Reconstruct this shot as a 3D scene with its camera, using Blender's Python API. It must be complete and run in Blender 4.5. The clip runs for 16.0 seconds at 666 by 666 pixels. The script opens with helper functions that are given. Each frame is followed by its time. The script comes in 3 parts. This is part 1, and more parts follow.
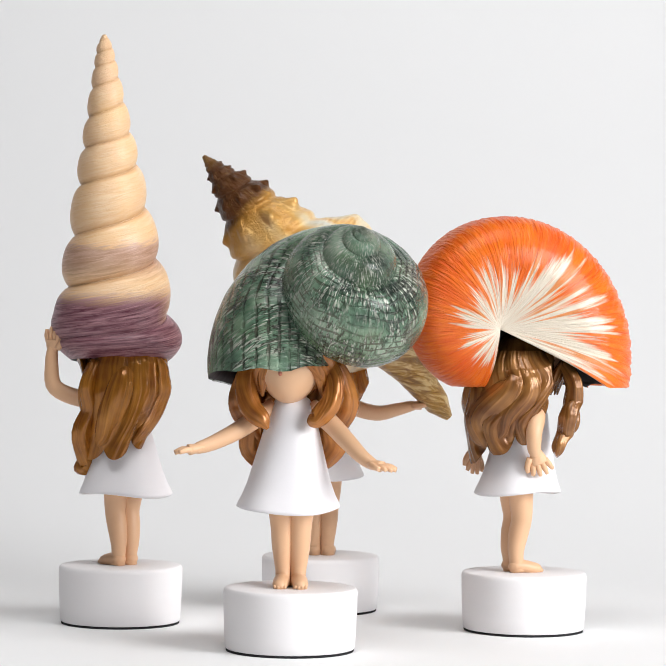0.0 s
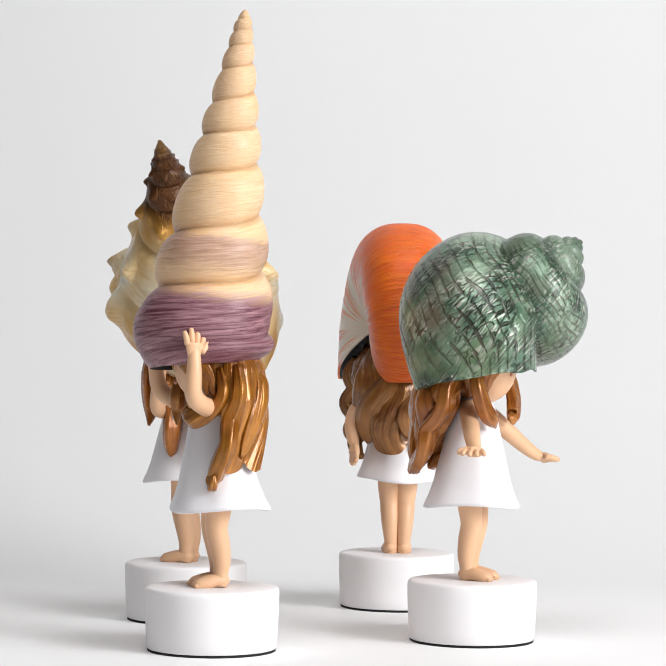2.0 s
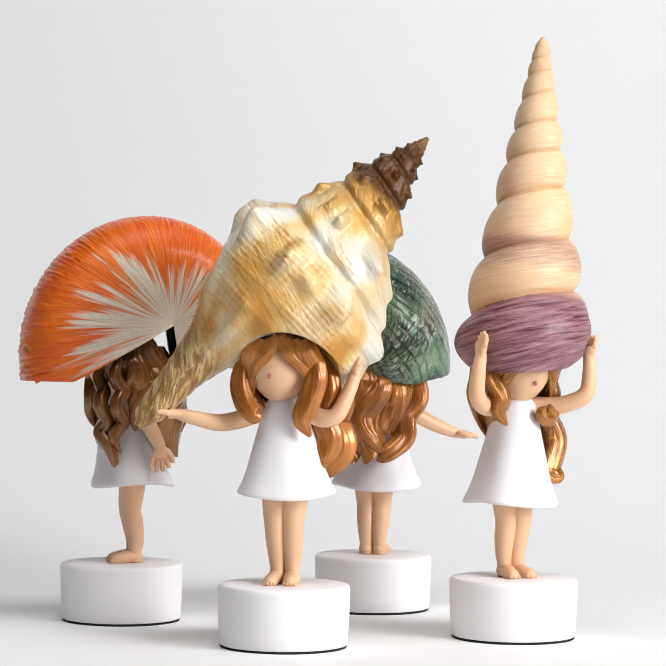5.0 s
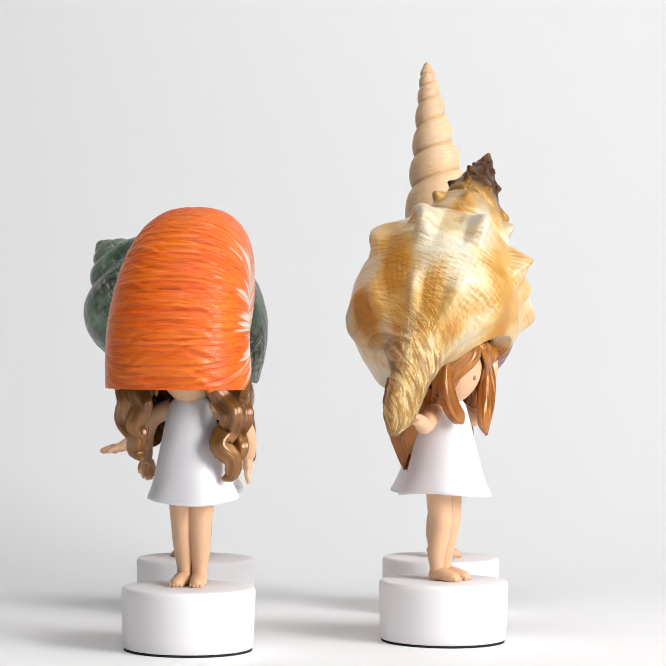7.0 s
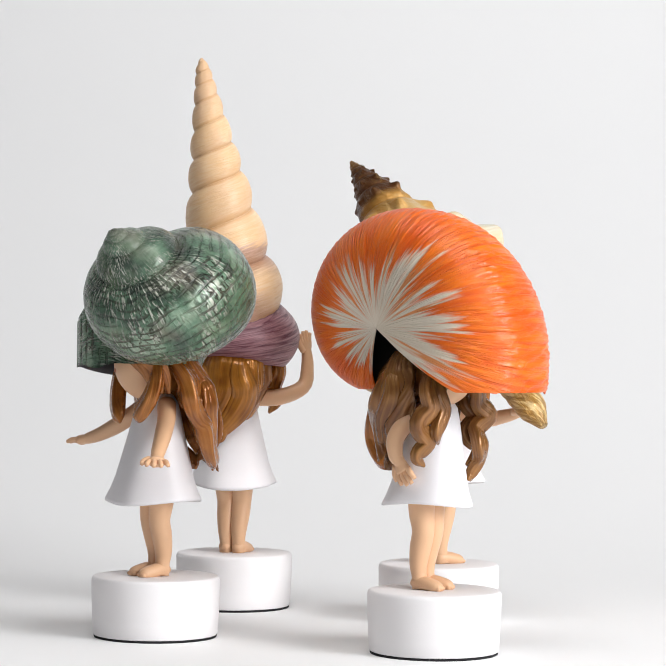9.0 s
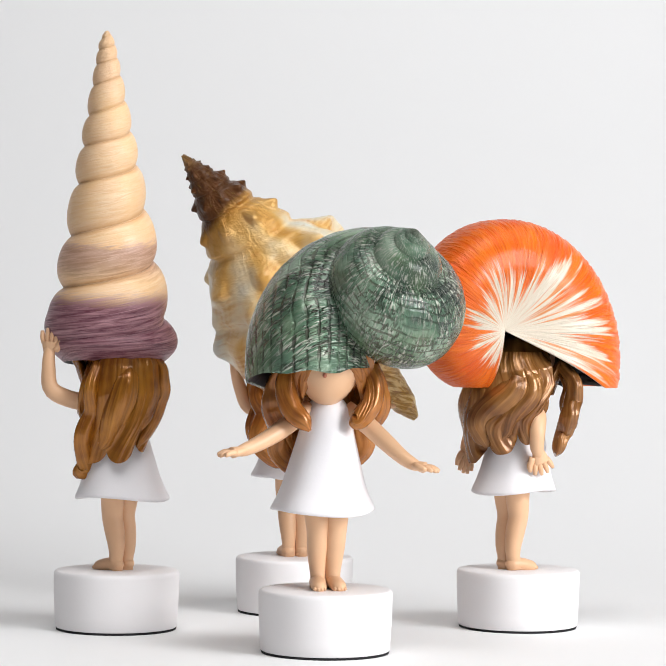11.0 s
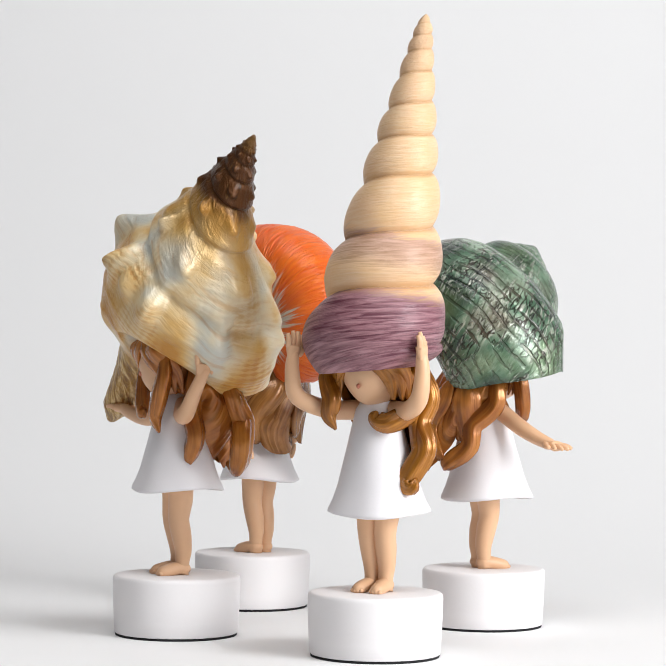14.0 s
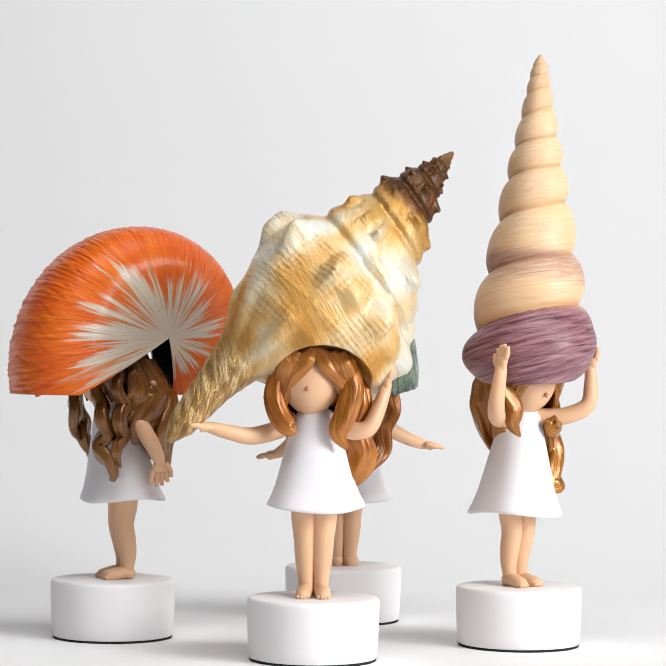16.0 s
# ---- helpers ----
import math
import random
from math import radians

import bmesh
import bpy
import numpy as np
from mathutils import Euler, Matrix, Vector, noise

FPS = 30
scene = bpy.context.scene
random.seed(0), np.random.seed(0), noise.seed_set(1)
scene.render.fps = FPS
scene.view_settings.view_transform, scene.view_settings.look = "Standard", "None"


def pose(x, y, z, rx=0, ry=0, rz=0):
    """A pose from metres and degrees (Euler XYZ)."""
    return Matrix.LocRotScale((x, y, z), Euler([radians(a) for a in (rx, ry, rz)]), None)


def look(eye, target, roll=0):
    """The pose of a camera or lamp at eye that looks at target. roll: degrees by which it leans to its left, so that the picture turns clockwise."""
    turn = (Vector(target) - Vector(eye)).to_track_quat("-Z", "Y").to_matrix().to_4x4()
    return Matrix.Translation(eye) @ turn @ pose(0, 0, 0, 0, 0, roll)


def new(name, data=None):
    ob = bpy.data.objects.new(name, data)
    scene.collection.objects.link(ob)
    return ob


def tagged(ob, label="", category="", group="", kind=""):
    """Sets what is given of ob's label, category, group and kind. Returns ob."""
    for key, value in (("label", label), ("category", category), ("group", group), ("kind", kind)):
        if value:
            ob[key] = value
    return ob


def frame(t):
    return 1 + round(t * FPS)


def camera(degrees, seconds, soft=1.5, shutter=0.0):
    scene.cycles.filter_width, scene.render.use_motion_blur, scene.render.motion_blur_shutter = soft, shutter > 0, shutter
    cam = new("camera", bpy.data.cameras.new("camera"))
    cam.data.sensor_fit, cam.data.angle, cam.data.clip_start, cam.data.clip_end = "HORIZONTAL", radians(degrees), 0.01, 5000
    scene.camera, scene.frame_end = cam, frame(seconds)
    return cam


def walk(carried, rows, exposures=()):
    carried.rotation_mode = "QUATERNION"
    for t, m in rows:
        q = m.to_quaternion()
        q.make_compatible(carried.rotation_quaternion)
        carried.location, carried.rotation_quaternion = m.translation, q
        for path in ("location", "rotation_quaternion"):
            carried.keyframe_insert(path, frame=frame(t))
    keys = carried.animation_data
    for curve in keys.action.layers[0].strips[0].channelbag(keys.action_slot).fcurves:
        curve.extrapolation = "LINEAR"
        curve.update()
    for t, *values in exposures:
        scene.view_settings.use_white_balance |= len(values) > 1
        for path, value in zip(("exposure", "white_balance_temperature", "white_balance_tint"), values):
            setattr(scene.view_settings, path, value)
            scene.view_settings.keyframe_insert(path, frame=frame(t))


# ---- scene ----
cam = camera(16.04, 16.0, soft=1.2)
EYE = (0.00804, -1.5260, 0.1909)
LEVEL = (EYE[0], 0.0, EYE[2])


def aim(rise):
    """The camera's pose with its target raised by so many metres."""
    return look(EYE, (LEVEL[0], LEVEL[1], LEVEL[2] + rise), 0.61)


walk(cam, [(0.0, aim(-0.0009)), (2.0, aim(-0.0009)), (4.2, aim(-0.0012)), (6.3, aim(-0.0002)), (9.2, aim(-0.0004)),
           (11.3, aim(0.0)), (14.0, aim(0.0)), (14.5, aim(0.0001)), (15.0, aim(0.0026)), (15.5, aim(0.0044)), (16.0, aim(0.0071))])

# ---- light ----
world = bpy.data.worlds.new("studio_dark")
world.use_nodes = True
world.node_tree.nodes["Background"].inputs[0].default_value = (0.9, 0.95, 1.0, 1)
world.node_tree.nodes["Background"].inputs[1].default_value = 0.25
scene.world = world


def area(name, eye, target, sx, sy, watts, colour):
    lamp = bpy.data.lights.new(name, "AREA")
    lamp.shape, lamp.size, lamp.size_y, lamp.energy, lamp.color = "RECTANGLE", sx, sy, watts, colour
    ob = new(name, lamp)
    ob.matrix_world = look(eye, target)
    return ob


# soft key from the front right; no window is known there
area("right_key_light", (1.93, -1.45, 0.98), (0, -0.1, 0.25), 1.15, 1.2, 67, (0.972, 0.985, 1.0))
# unseen fill from above, added to brighten the whole set
area("added_overhead_fill", (0.15, -0.90, 2.33), (0.10, -0.75, 0), 1.7, 1.3, 35, (1.0, 0.997, 0.993))
scene.view_settings.exposure = 0.0


# ---- materials ----
def material(name, rough=0.5, metal=0.0, spec=0.5, coat=0.0):
    m = bpy.data.materials.new(name)
    m.use_nodes = True
    p = m.node_tree.nodes["Principled BSDF"]
    p.inputs["Roughness"].default_value, p.inputs["Metallic"].default_value = rough, metal
    p.inputs["Specular IOR Level"].default_value = spec
    p.inputs["Coat Weight"].default_value, p.inputs["Coat Roughness"].default_value = coat, 0.18
    return m, m.node_tree, p


def node(tree, kind, **values):
    n = tree.nodes.new(kind)
    for key, value in values.items():
        n.inputs[key.replace("_", " ")].default_value = value
    return n


def ramp(tree, source, *stops):
    n = tree.nodes.new("ShaderNodeValToRGB")
    e = n.color_ramp.elements
    while len(e) < len(stops):
        e.new(0.5)
    for el, (at, c) in zip(e, stops):
        el.position, el.color = at, (*c, 1) if len(c) == 3 else c
    tree.links.new(source, n.inputs[0])
    return n.outputs[0]


def grey(v):
    return (v, v, v)


def mix(tree, fac, a, b, how="MIX"):
    n = tree.nodes.new("ShaderNodeMix")
    n.data_type, n.blend_type = "RGBA", how
    for sock, value in ((n.inputs[0], fac), (n.inputs[6], a), (n.inputs[7], b)):
        if hasattr(value, "is_linked"):
            tree.links.new(value, sock)
        else:
            sock.default_value = value if isinstance(value, float) else (*value, 1)
    return n.outputs[2]


def math_node(tree, how, a, b=0.0):
    n = tree.nodes.new("ShaderNodeMath")
    n.operation = how
    for sock, value in ((n.inputs[0], a), (n.inputs[1], b)):
        if hasattr(value, "is_linked"):
            tree.links.new(value, sock)
        else:
            sock.default_value = value
    return n.outputs[0]


def uv_split(tree):
    uv = tree.nodes.new("ShaderNodeUVMap")
    sep = tree.nodes.new("ShaderNodeSeparateXYZ")
    tree.links.new(uv.outputs[0], sep.inputs[0])
    return uv.outputs[0], sep.outputs[0], sep.outputs[1]


def grain(tree, coords, sx, sy, scale=1.0, detail=3.0, rough=0.55, sz=1.0, distort=0.0):
    """Noise over the given coordinates, stretched by sx, sy."""
    mp = tree.nodes.new("ShaderNodeMapping")
    mp.inputs["Scale"].default_value = (sx, sy, sz)
    tree.links.new(coords, mp.inputs[0])
    n = node(tree, "ShaderNodeTexNoise", Scale=scale, Detail=detail, Roughness=rough, Distortion=distort)
    tree.links.new(mp.outputs[0], n.inputs["Vector"])
    return n.outputs[0]


def bump(tree, p, height, strength, distance=0.001, below=None):
    b = node(tree, "ShaderNodeBump", Strength=strength, Distance=distance)
    tree.links.new(height, b.inputs["Height"])
    if below is not None:
        tree.links.new(below, b.inputs["Normal"])
    tree.links.new(b.outputs[0], p.inputs["Normal"])
    return b.outputs[0]


def object_coords(tree):
    return tree.nodes.new("ShaderNodeTexCoord").outputs["Object"]


def plain_paint(name, colour, rough, var=0.06, scale=40.0, relief=0.15):
    m, t, p = material(name, rough)
    co = object_coords(t)
    a = grain(t, co, 1, 1, scale, 4)
    fine = grain(t, co, 1, 1, scale * 12, 3)
    c = mix(t, a, tuple(v * (1 - var) for v in colour), tuple(min(1, v * (1 + var)) for v in colour))
    t.links.new(c, p.inputs["Base Color"])
    bump(t, p, fine, relief, 0.0004)
    return m


# dark grey for the added surround, to keep bounce and reflections low
M_GREY = plain_paint("added_surround_grey", (0.13, 0.13, 0.135), 0.8, 0.03, 1.5, 0.05)
M_FLOOR = plain_paint("white_sweep", (0.83, 0.825, 0.825), 0.55, 0.012, 2.0, 0.03)
M_BASE = plain_paint("matt_white_lacquer", (0.86, 0.835, 0.84), 0.55, 0.015, 30, 0.12)
M_UNDERSIDE = plain_paint("black_underside", (0.012, 0.012, 0.014), 0.9, 0.3, 300, 0.3)
M_DRESS = plain_paint("white_resin_dress", (0.84, 0.815, 0.835), 0.4, 0.02, 60, 0.12)
M_SKIN = plain_paint("painted_skin_tone", (0.76, 0.46, 0.27), 0.42, 0.06, 60, 0.1)
M_LIP = plain_paint("dull_red_paint", (0.50, 0.17, 0.10), 0.5, 0.1, 60, 0.1)


def hair_paint(name, dark, mid, light):
    m, t, p = material(name, 0.25, 0.30, 0.5, 0.3)
    uv, u, v = uv_split(t)
    strands = grain(t, uv, 22, 1.1, 1, 3, 0.55, distort=0.5)
    broad = grain(t, object_coords(t), 1, 1, 55, 2)
    c = mix(t, 0.60, ramp(t, strands, (0.34, dark), (0.48, mid), (0.68, light)), ramp(t, broad, (0.36, mid), (0.68, light)))
    t.links.new(c, p.inputs["Base Color"])
    bump(t, p, strands, 0.55, 0.0014)
    return m


M_HAIR_A = hair_paint("golden_brown_hair_paint", (0.040, 0.011, 0.002), (0.25, 0.080, 0.007), (0.52, 0.21, 0.022))
M_HAIR_G = hair_paint("chestnut_hair_paint", (0.055, 0.014, 0.003), (0.28, 0.085, 0.012), (0.54, 0.21, 0.038))
M_HAIR_C = hair_paint("auburn_hair_paint", (0.060, 0.014, 0.002), (0.31, 0.090, 0.011), (0.56, 0.215, 0.032))
M_HAIR_O = hair_paint("dark_bronze_hair_paint", (0.030, 0.010, 0.003), (0.17, 0.060, 0.013), (0.42, 0.19, 0.050))


def auger_paint():
    m, t, p = material("cream_and_mauve_shell_paint", 0.4, 0, 0.45, 0.12)
    uv, u, v = uv_split(t)
    lines = grain(t, uv, 9.0, 20, 1, 4, 0.65, distort=0.7)
    blot = grain(t, object_coords(t), 1, 1, 45, 3)
    cream = mix(t, ramp(t, lines, (0.36, grey(0)), (0.64, grey(1))), (0.77, 0.49, 0.27), (0.85, 0.62, 0.40))
    cream = mix(t, ramp(t, blot, (0.4, grey(0)), (0.7, grey(0.5))), cream, (0.80, 0.50, 0.23))
    cream = mix(t, ramp(t, grain(t, object_coords(t), 1, 1, 24, 2), (0.46, grey(0)), (0.66, grey(0.6))), cream, (0.78, 0.49, 0.29))
    seam = ramp(t, v, (0.0, grey(1)), (0.08, grey(0)), (0.88, grey(0)), (1.0, grey(1)))
    cream = mix(t, math_node(t, "MULTIPLY", seam, 0.6), cream, (0.56, 0.26, 0.075))
    mauve = mix(t, ramp(t, lines, (0.36, grey(0)), (0.66, grey(1))), (0.105, 0.020, 0.038), (0.40, 0.205, 0.23))
    # u counts the turns of the spiral, u + v the height: the last turn is mauve, the one before it half
    high = math_node(t, "ADD", u, v)
    soft = math_node(t, "MULTIPLY", math_node(t, "SUBTRACT", lines, 0.5), 0.5)
    last = ramp(t, math_node(t, "SUBTRACT", u, 8.97), (0.0, grey(0)), (0.03, grey(1)))
    rear = math_node(t, "MULTIPLY", ramp(t, math_node(t, "SUBTRACT", u, 8.30), (0.0, grey(0)), (0.16, grey(1))),
                     ramp(t, math_node(t, "SUBTRACT", math_node(t, "ADD", high, soft), 8.85), (0.0, grey(0)), (0.25, grey(1))))
    fade = ramp(t, v, (0.0, grey(0.25)), (0.06, grey(0.6)), (0.38, grey(1)))
    fade = math_node(t, "MAXIMUM", fade, ramp(t, math_node(t, "SUBTRACT", u, 9.60), (0.0, grey(0)), (0.20, grey(1))))
    whole = math_node(t, "MAXIMUM", math_node(t, "MULTIPLY", last, fade), rear)
    band = ramp(t, math_node(t, "SUBTRACT", math_node(t, "ADD", high, soft), 7.9), (0.0, grey(0)), (0.12, grey(0.55)), (0.48, grey(0.42)), (0.75, grey(0)))
    c = mix(t, math_node(t, "MAXIMUM", band, whole), cream, mauve)
    t.links.new(c, p.inputs["Base Color"])
    bump(t, p, lines, 0.7, 0.0013)
    return m


def turban_paint():
    m, t, p = material("green_pearly_shell_paint", 0.22, 0.2, 0.5, 0.35)
    uv, u, v = uv_split(t)
    def cracks(sx, sy, wide, distort):
        """Thin dark cuts that run along one way, broken here and there."""
        n = grain(t, uv, sx, sy, 1, 2.5, 0.55, distort=distort)
        return ramp(t, math_node(t, "ABSOLUTE", math_node(t, "SUBTRACT", n, 0.5)), (0.0, grey(1)), (wide, grey(0)))

    cross = grain(t, uv, 46, 7, 1, 3, 0.6, distort=0.6)
    blot = grain(t, object_coords(t), 1, 1, 34, 4)
    tint = grain(t, object_coords(t), 1, 1, 19, 2)
    zone = ramp(t, grain(t, object_coords(t), 1, 1, 30, 2), (0.42, grey(0.08)), (0.55, grey(1)))
    dash = math_node(t, "MULTIPLY", cracks(30, 6.5, 0.040, 0.4), zone)
    # v counts three to a turn round the tube: twelve cords to each, with a dark cut between them
    cut_line = math_node(t, "COSINE", math_node(t, "MULTIPLY", v, 24 * math.pi))
    cut_line = math_node(t, "ADD", cut_line, math_node(t, "MULTIPLY", math_node(t, "SUBTRACT", grain(t, uv, 11, 7, 1, 4, 0.6), 0.5), 3.2))
    line = math_node(t, "MULTIPLY", ramp(t, cut_line, (0.70, grey(0)), (1.05, grey(0.85))), math_node(t, "ADD", math_node(t, "MULTIPLY", zone, 0.55), 0.4))
    near = ramp(t, math_node(t, "ADD", math_node(t, "MULTIPLY", u, 0.12), 1.0), (0.20, grey(0.0)), (0.55, grey(0.5)), (0.85, grey(1)))
    cut = math_node(t, "MULTIPLY", math_node(t, "MAXIMUM", dash, line), near)
    height = math_node(t, "ADD", math_node(t, "SUBTRACT", 1.0, cut), math_node(t, "MULTIPLY", cross, 0.5))
    green = ramp(t, blot, (0.36, (0.034, 0.058, 0.040)), (0.5, (0.092, 0.175, 0.108)), (0.66, (0.27, 0.37, 0.26)))
    green = mix(t, ramp(t, tint, (0.52, grey(0)), (0.68, grey(0.6))), green, (0.15, 0.21, 0.085))
    green = mix(t, ramp(t, tint, (0.34, grey(0.7)), (0.46, grey(0))), green, (0.17, 0.125, 0.095))
    groove = ramp(t, blot, (0.4, (0.018, 0.028, 0.022)), (0.62, (0.070, 0.042, 0.028)))
    # pale pearly flecks, with the relief's highlights painted into them
    pale_glints = math_node(t, "MULTIPLY", ramp(t, cross, (0.52, grey(0)), (0.60, grey(0.8))), zone)
    c = mix(t, pale_glints, green, (0.48, 0.49, 0.41))
    c = mix(t, cut, c, groove)
    t.links.new(c, p.inputs["Base Color"])
    bump(t, p, height, 1.0, 0.0028)
    return m


def whelk_paint():
    m, t, p = material("amber_and_ivory_shell_paint", 0.30, 0.0, 0.35, 0.18)
    uv, u, v = uv_split(t)
    blot = grain(t, object_coords(t), 1, 1, 24, 3, 0.5)
    large = grain(t, object_coords(t), 1, 1, 13, 2, 0.5)
    lines = grain(t, uv, 8, 120, 1, 3, distort=0.4)
    ribs = grain(t, uv, 34, 26, 1, 4, 0.6, distort=1.2)
    # a net of fine raised threads
    def threads(along, turns):
        bent = math_node(t, "ADD", math_node(t, "MULTIPLY", along, turns), math_node(t, "MULTIPLY", blot, 9.0))
        return math_node(t, "ADD", math_node(t, "MULTIPLY", math_node(t, "SINE", bent), 0.5), 0.5)

    net = math_node(t, "MULTIPLY", math_node(t, "ADD", threads(v, 470.0), math_node(t, "MULTIPLY", threads(u, 420.0), 0.7)), 0.6)
    # pale on the folds that run down from the knobs, amber in the hollows between them
    fold = math_node(t, "MULTIPLY", math_node(t, "COSINE", math_node(t, "ADD", math_node(t, "MULTIPLY", u, 16 * math.pi), 0.4)), 0.055)
    tone = math_node(t, "ADD", math_node(t, "ADD", fold, math_node(t, "MULTIPLY", blot, 0.6)), math_node(t, "MULTIPLY", large, 0.4))
    body = ramp(t, tone, (0.39, (0.52, 0.235, 0.035)), (0.45, (0.66, 0.38, 0.11)), (0.505, (0.72, 0.52, 0.26)), (0.56, (0.74, 0.62, 0.41)), (0.64, (0.63, 0.63, 0.56)))
    amber = ramp(t, tone, (0.45, grey(0.75)), (0.56, grey(0.05)))
    slant = t.nodes.new("ShaderNodeCombineXYZ")
    t.links.new(math_node(t, "ADD", v, math_node(t, "MULTIPLY", u, 0.35)), slant.inputs[0])
    t.links.new(u, slant.inputs[1])
    furrow = grain(t, slant.outputs[0], 40, 9, 1, 4, 0.62, distort=0.7)
    patch = math_node(t, "MULTIPLY", ramp(t, grain(t, object_coords(t), 1, 1, 42, 2), (0.46, grey(0)), (0.60, grey(1))), ramp(t, v, (0.26, grey(0)), (0.36, grey(1)), (0.62, grey(1)), (0.70, grey(0))))
    c = mix(t, math_node(t, "MULTIPLY", math_node(t, "MULTIPLY", ramp(t, net, (0.35, grey(1)), (0.62, grey(0))), amber), patch), body, (0.52, 0.21, 0.03))
    c = mix(t, math_node(t, "MULTIPLY", ramp(t, furrow, (0.36, grey(1)), (0.46, grey(0))), 0.38), c, (0.54, 0.27, 0.06))
    # v runs from the apex down: dark brown spire, amber canal
    spire = ramp(t, math_node(t, "ADD", v, math_node(t, "MULTIPLY", math_node(t, "SUBTRACT", blot, 0.5), 0.08)),
                 (0.0, (0.26, 0.13, 0.04)), (0.04, (0.085, 0.028, 0.005)), (0.175, (0.095, 0.032, 0.005)), (0.20, (0.46, 0.23, 0.045)), (0.36, (0.70, 0.46, 0.16)))
    spire = mix(t, ramp(t, ribs, (0.60, grey(0)), (0.72, grey(0.45))), spire, (0.52, 0.30, 0.07))
    c = mix(t, ramp(t, v, (0.20, grey(1)), (0.36, grey(0))), c, spire)
    # slanting streaks down the canal
    streaks = grain(t, slant.outputs[0], 46, 7, 1, 4, 0.65, distort=0.9)
    stripe = ramp(t, streaks, (0.38, (0.24, 0.10, 0.014)), (0.49, (0.44, 0.23, 0.045)), (0.60, (0.74, 0.54, 0.25)))
    c = mix(t, ramp(t, v, (0.66, grey(0)), (0.78, grey(0.9))), c, stripe)
    # bronze on the spire and the canal, a pearly sheen between
    t.links.new(ramp(t, v, (0.0, grey(0.55)), (0.18, grey(0.5)), (0.34, grey(0.06)), (0.64, grey(0.05)), (0.80, grey(0.5))), p.inputs["Metallic"])
    t.links.new(c, p.inputs["Base Color"])
    first = bump(t, p, lines, 0.25, 0.0012)
    second = bump(t, p, math_node(t, "MULTIPLY", net, patch), 0.40, 0.0008, first)
    second = bump(t, p, furrow, 0.5, 0.0030, second)
    rough_part = ramp(t, v, (0.18, grey(1)), (0.36, grey(0.45)), (0.64, grey(0.45)), (0.78, grey(0.9)))
    bump(t, p, math_node(t, "MULTIPLY", math_node(t, "ADD", ribs, math_node(t, "MULTIPLY", streaks, 0.5)), rough_part), 0.75, 0.0022, second)
    return m


def orange_paint():
    m, t, p = material("orange_and_white_shell_paint", 0.32, 0.0, 0.35, 0.22)
    uv, u, v = uv_split(t)
    streak = grain(t, uv, 5.5, 0.7, 1, 3, 0.6, distort=0.3)
    fine = grain(t, uv, 24, 2.6, 1, 4, 0.62, distort=0.55)
    blot = grain(t, object_coords(t), 1, 1, 30, 3)
    orange = mix(t, ramp(t, fine, (0.36, grey(0)), (0.62, grey(1))), (0.76, 0.105, 0.004), (0.88, 0.19, 0.010))
    orange = mix(t, ramp(t, blot, (0.4, grey(0)), (0.72, grey(0.6))), orange, (0.74, 0.080, 0.005))
    reach = math_node(t, "ADD", v, math_node(t, "MULTIPLY", math_node(t, "SUBTRACT", streak, 0.5), 1.1))
    reach = math_node(t, "ADD", reach, math_node(t, "MULTIPLY", math_node(t, "SUBTRACT", fine, 0.5), 0.6))
    # the white rays reach further on the flanks of the last quarter turn
    reach = math_node(t, "SUBTRACT", reach, ramp(t, math_node(t, "MULTIPLY", u, 0.19), (0.60, grey(0)), (0.85, grey(0.09))))
    white = mix(t, fine, (0.68, 0.55, 0.40), (0.86, 0.81, 0.71))
    thin = grain(t, uv, 9, 1.0, 1, 3, 0.6, distort=0.3)
    rays = math_node(t, "MULTIPLY", ramp(t, thin, (0.53, grey(0)), (0.61, grey(0.9))), ramp(t, v, (0.04, grey(0)), (0.16, grey(1))))
    white = mix(t, rays, white, (0.72, 0.22, 0.035))
    c = mix(t, ramp(t, reach, (0.25, grey(0)), (0.38, grey(1))), white, orange)
    t.links.new(c, p.inputs["Base Color"])
    bump(t, p, math_node(t, "MULTIPLY", fine, ramp(t, v, (0.0, grey(0)), (0.35, grey(1)))), 0.9, 0.0040)
    return m


M_AUGER, M_TURBAN, M_WHELK, M_ORANGE = auger_paint(), turban_paint(), whelk_paint(), orange_paint()
# near-black stands in for the shade inside the hollow shells
M_INSIDE = plain_paint("shaded_shell_inside", (0.022, 0.020, 0.024), 0.6, 0.2, 60, 0.1)


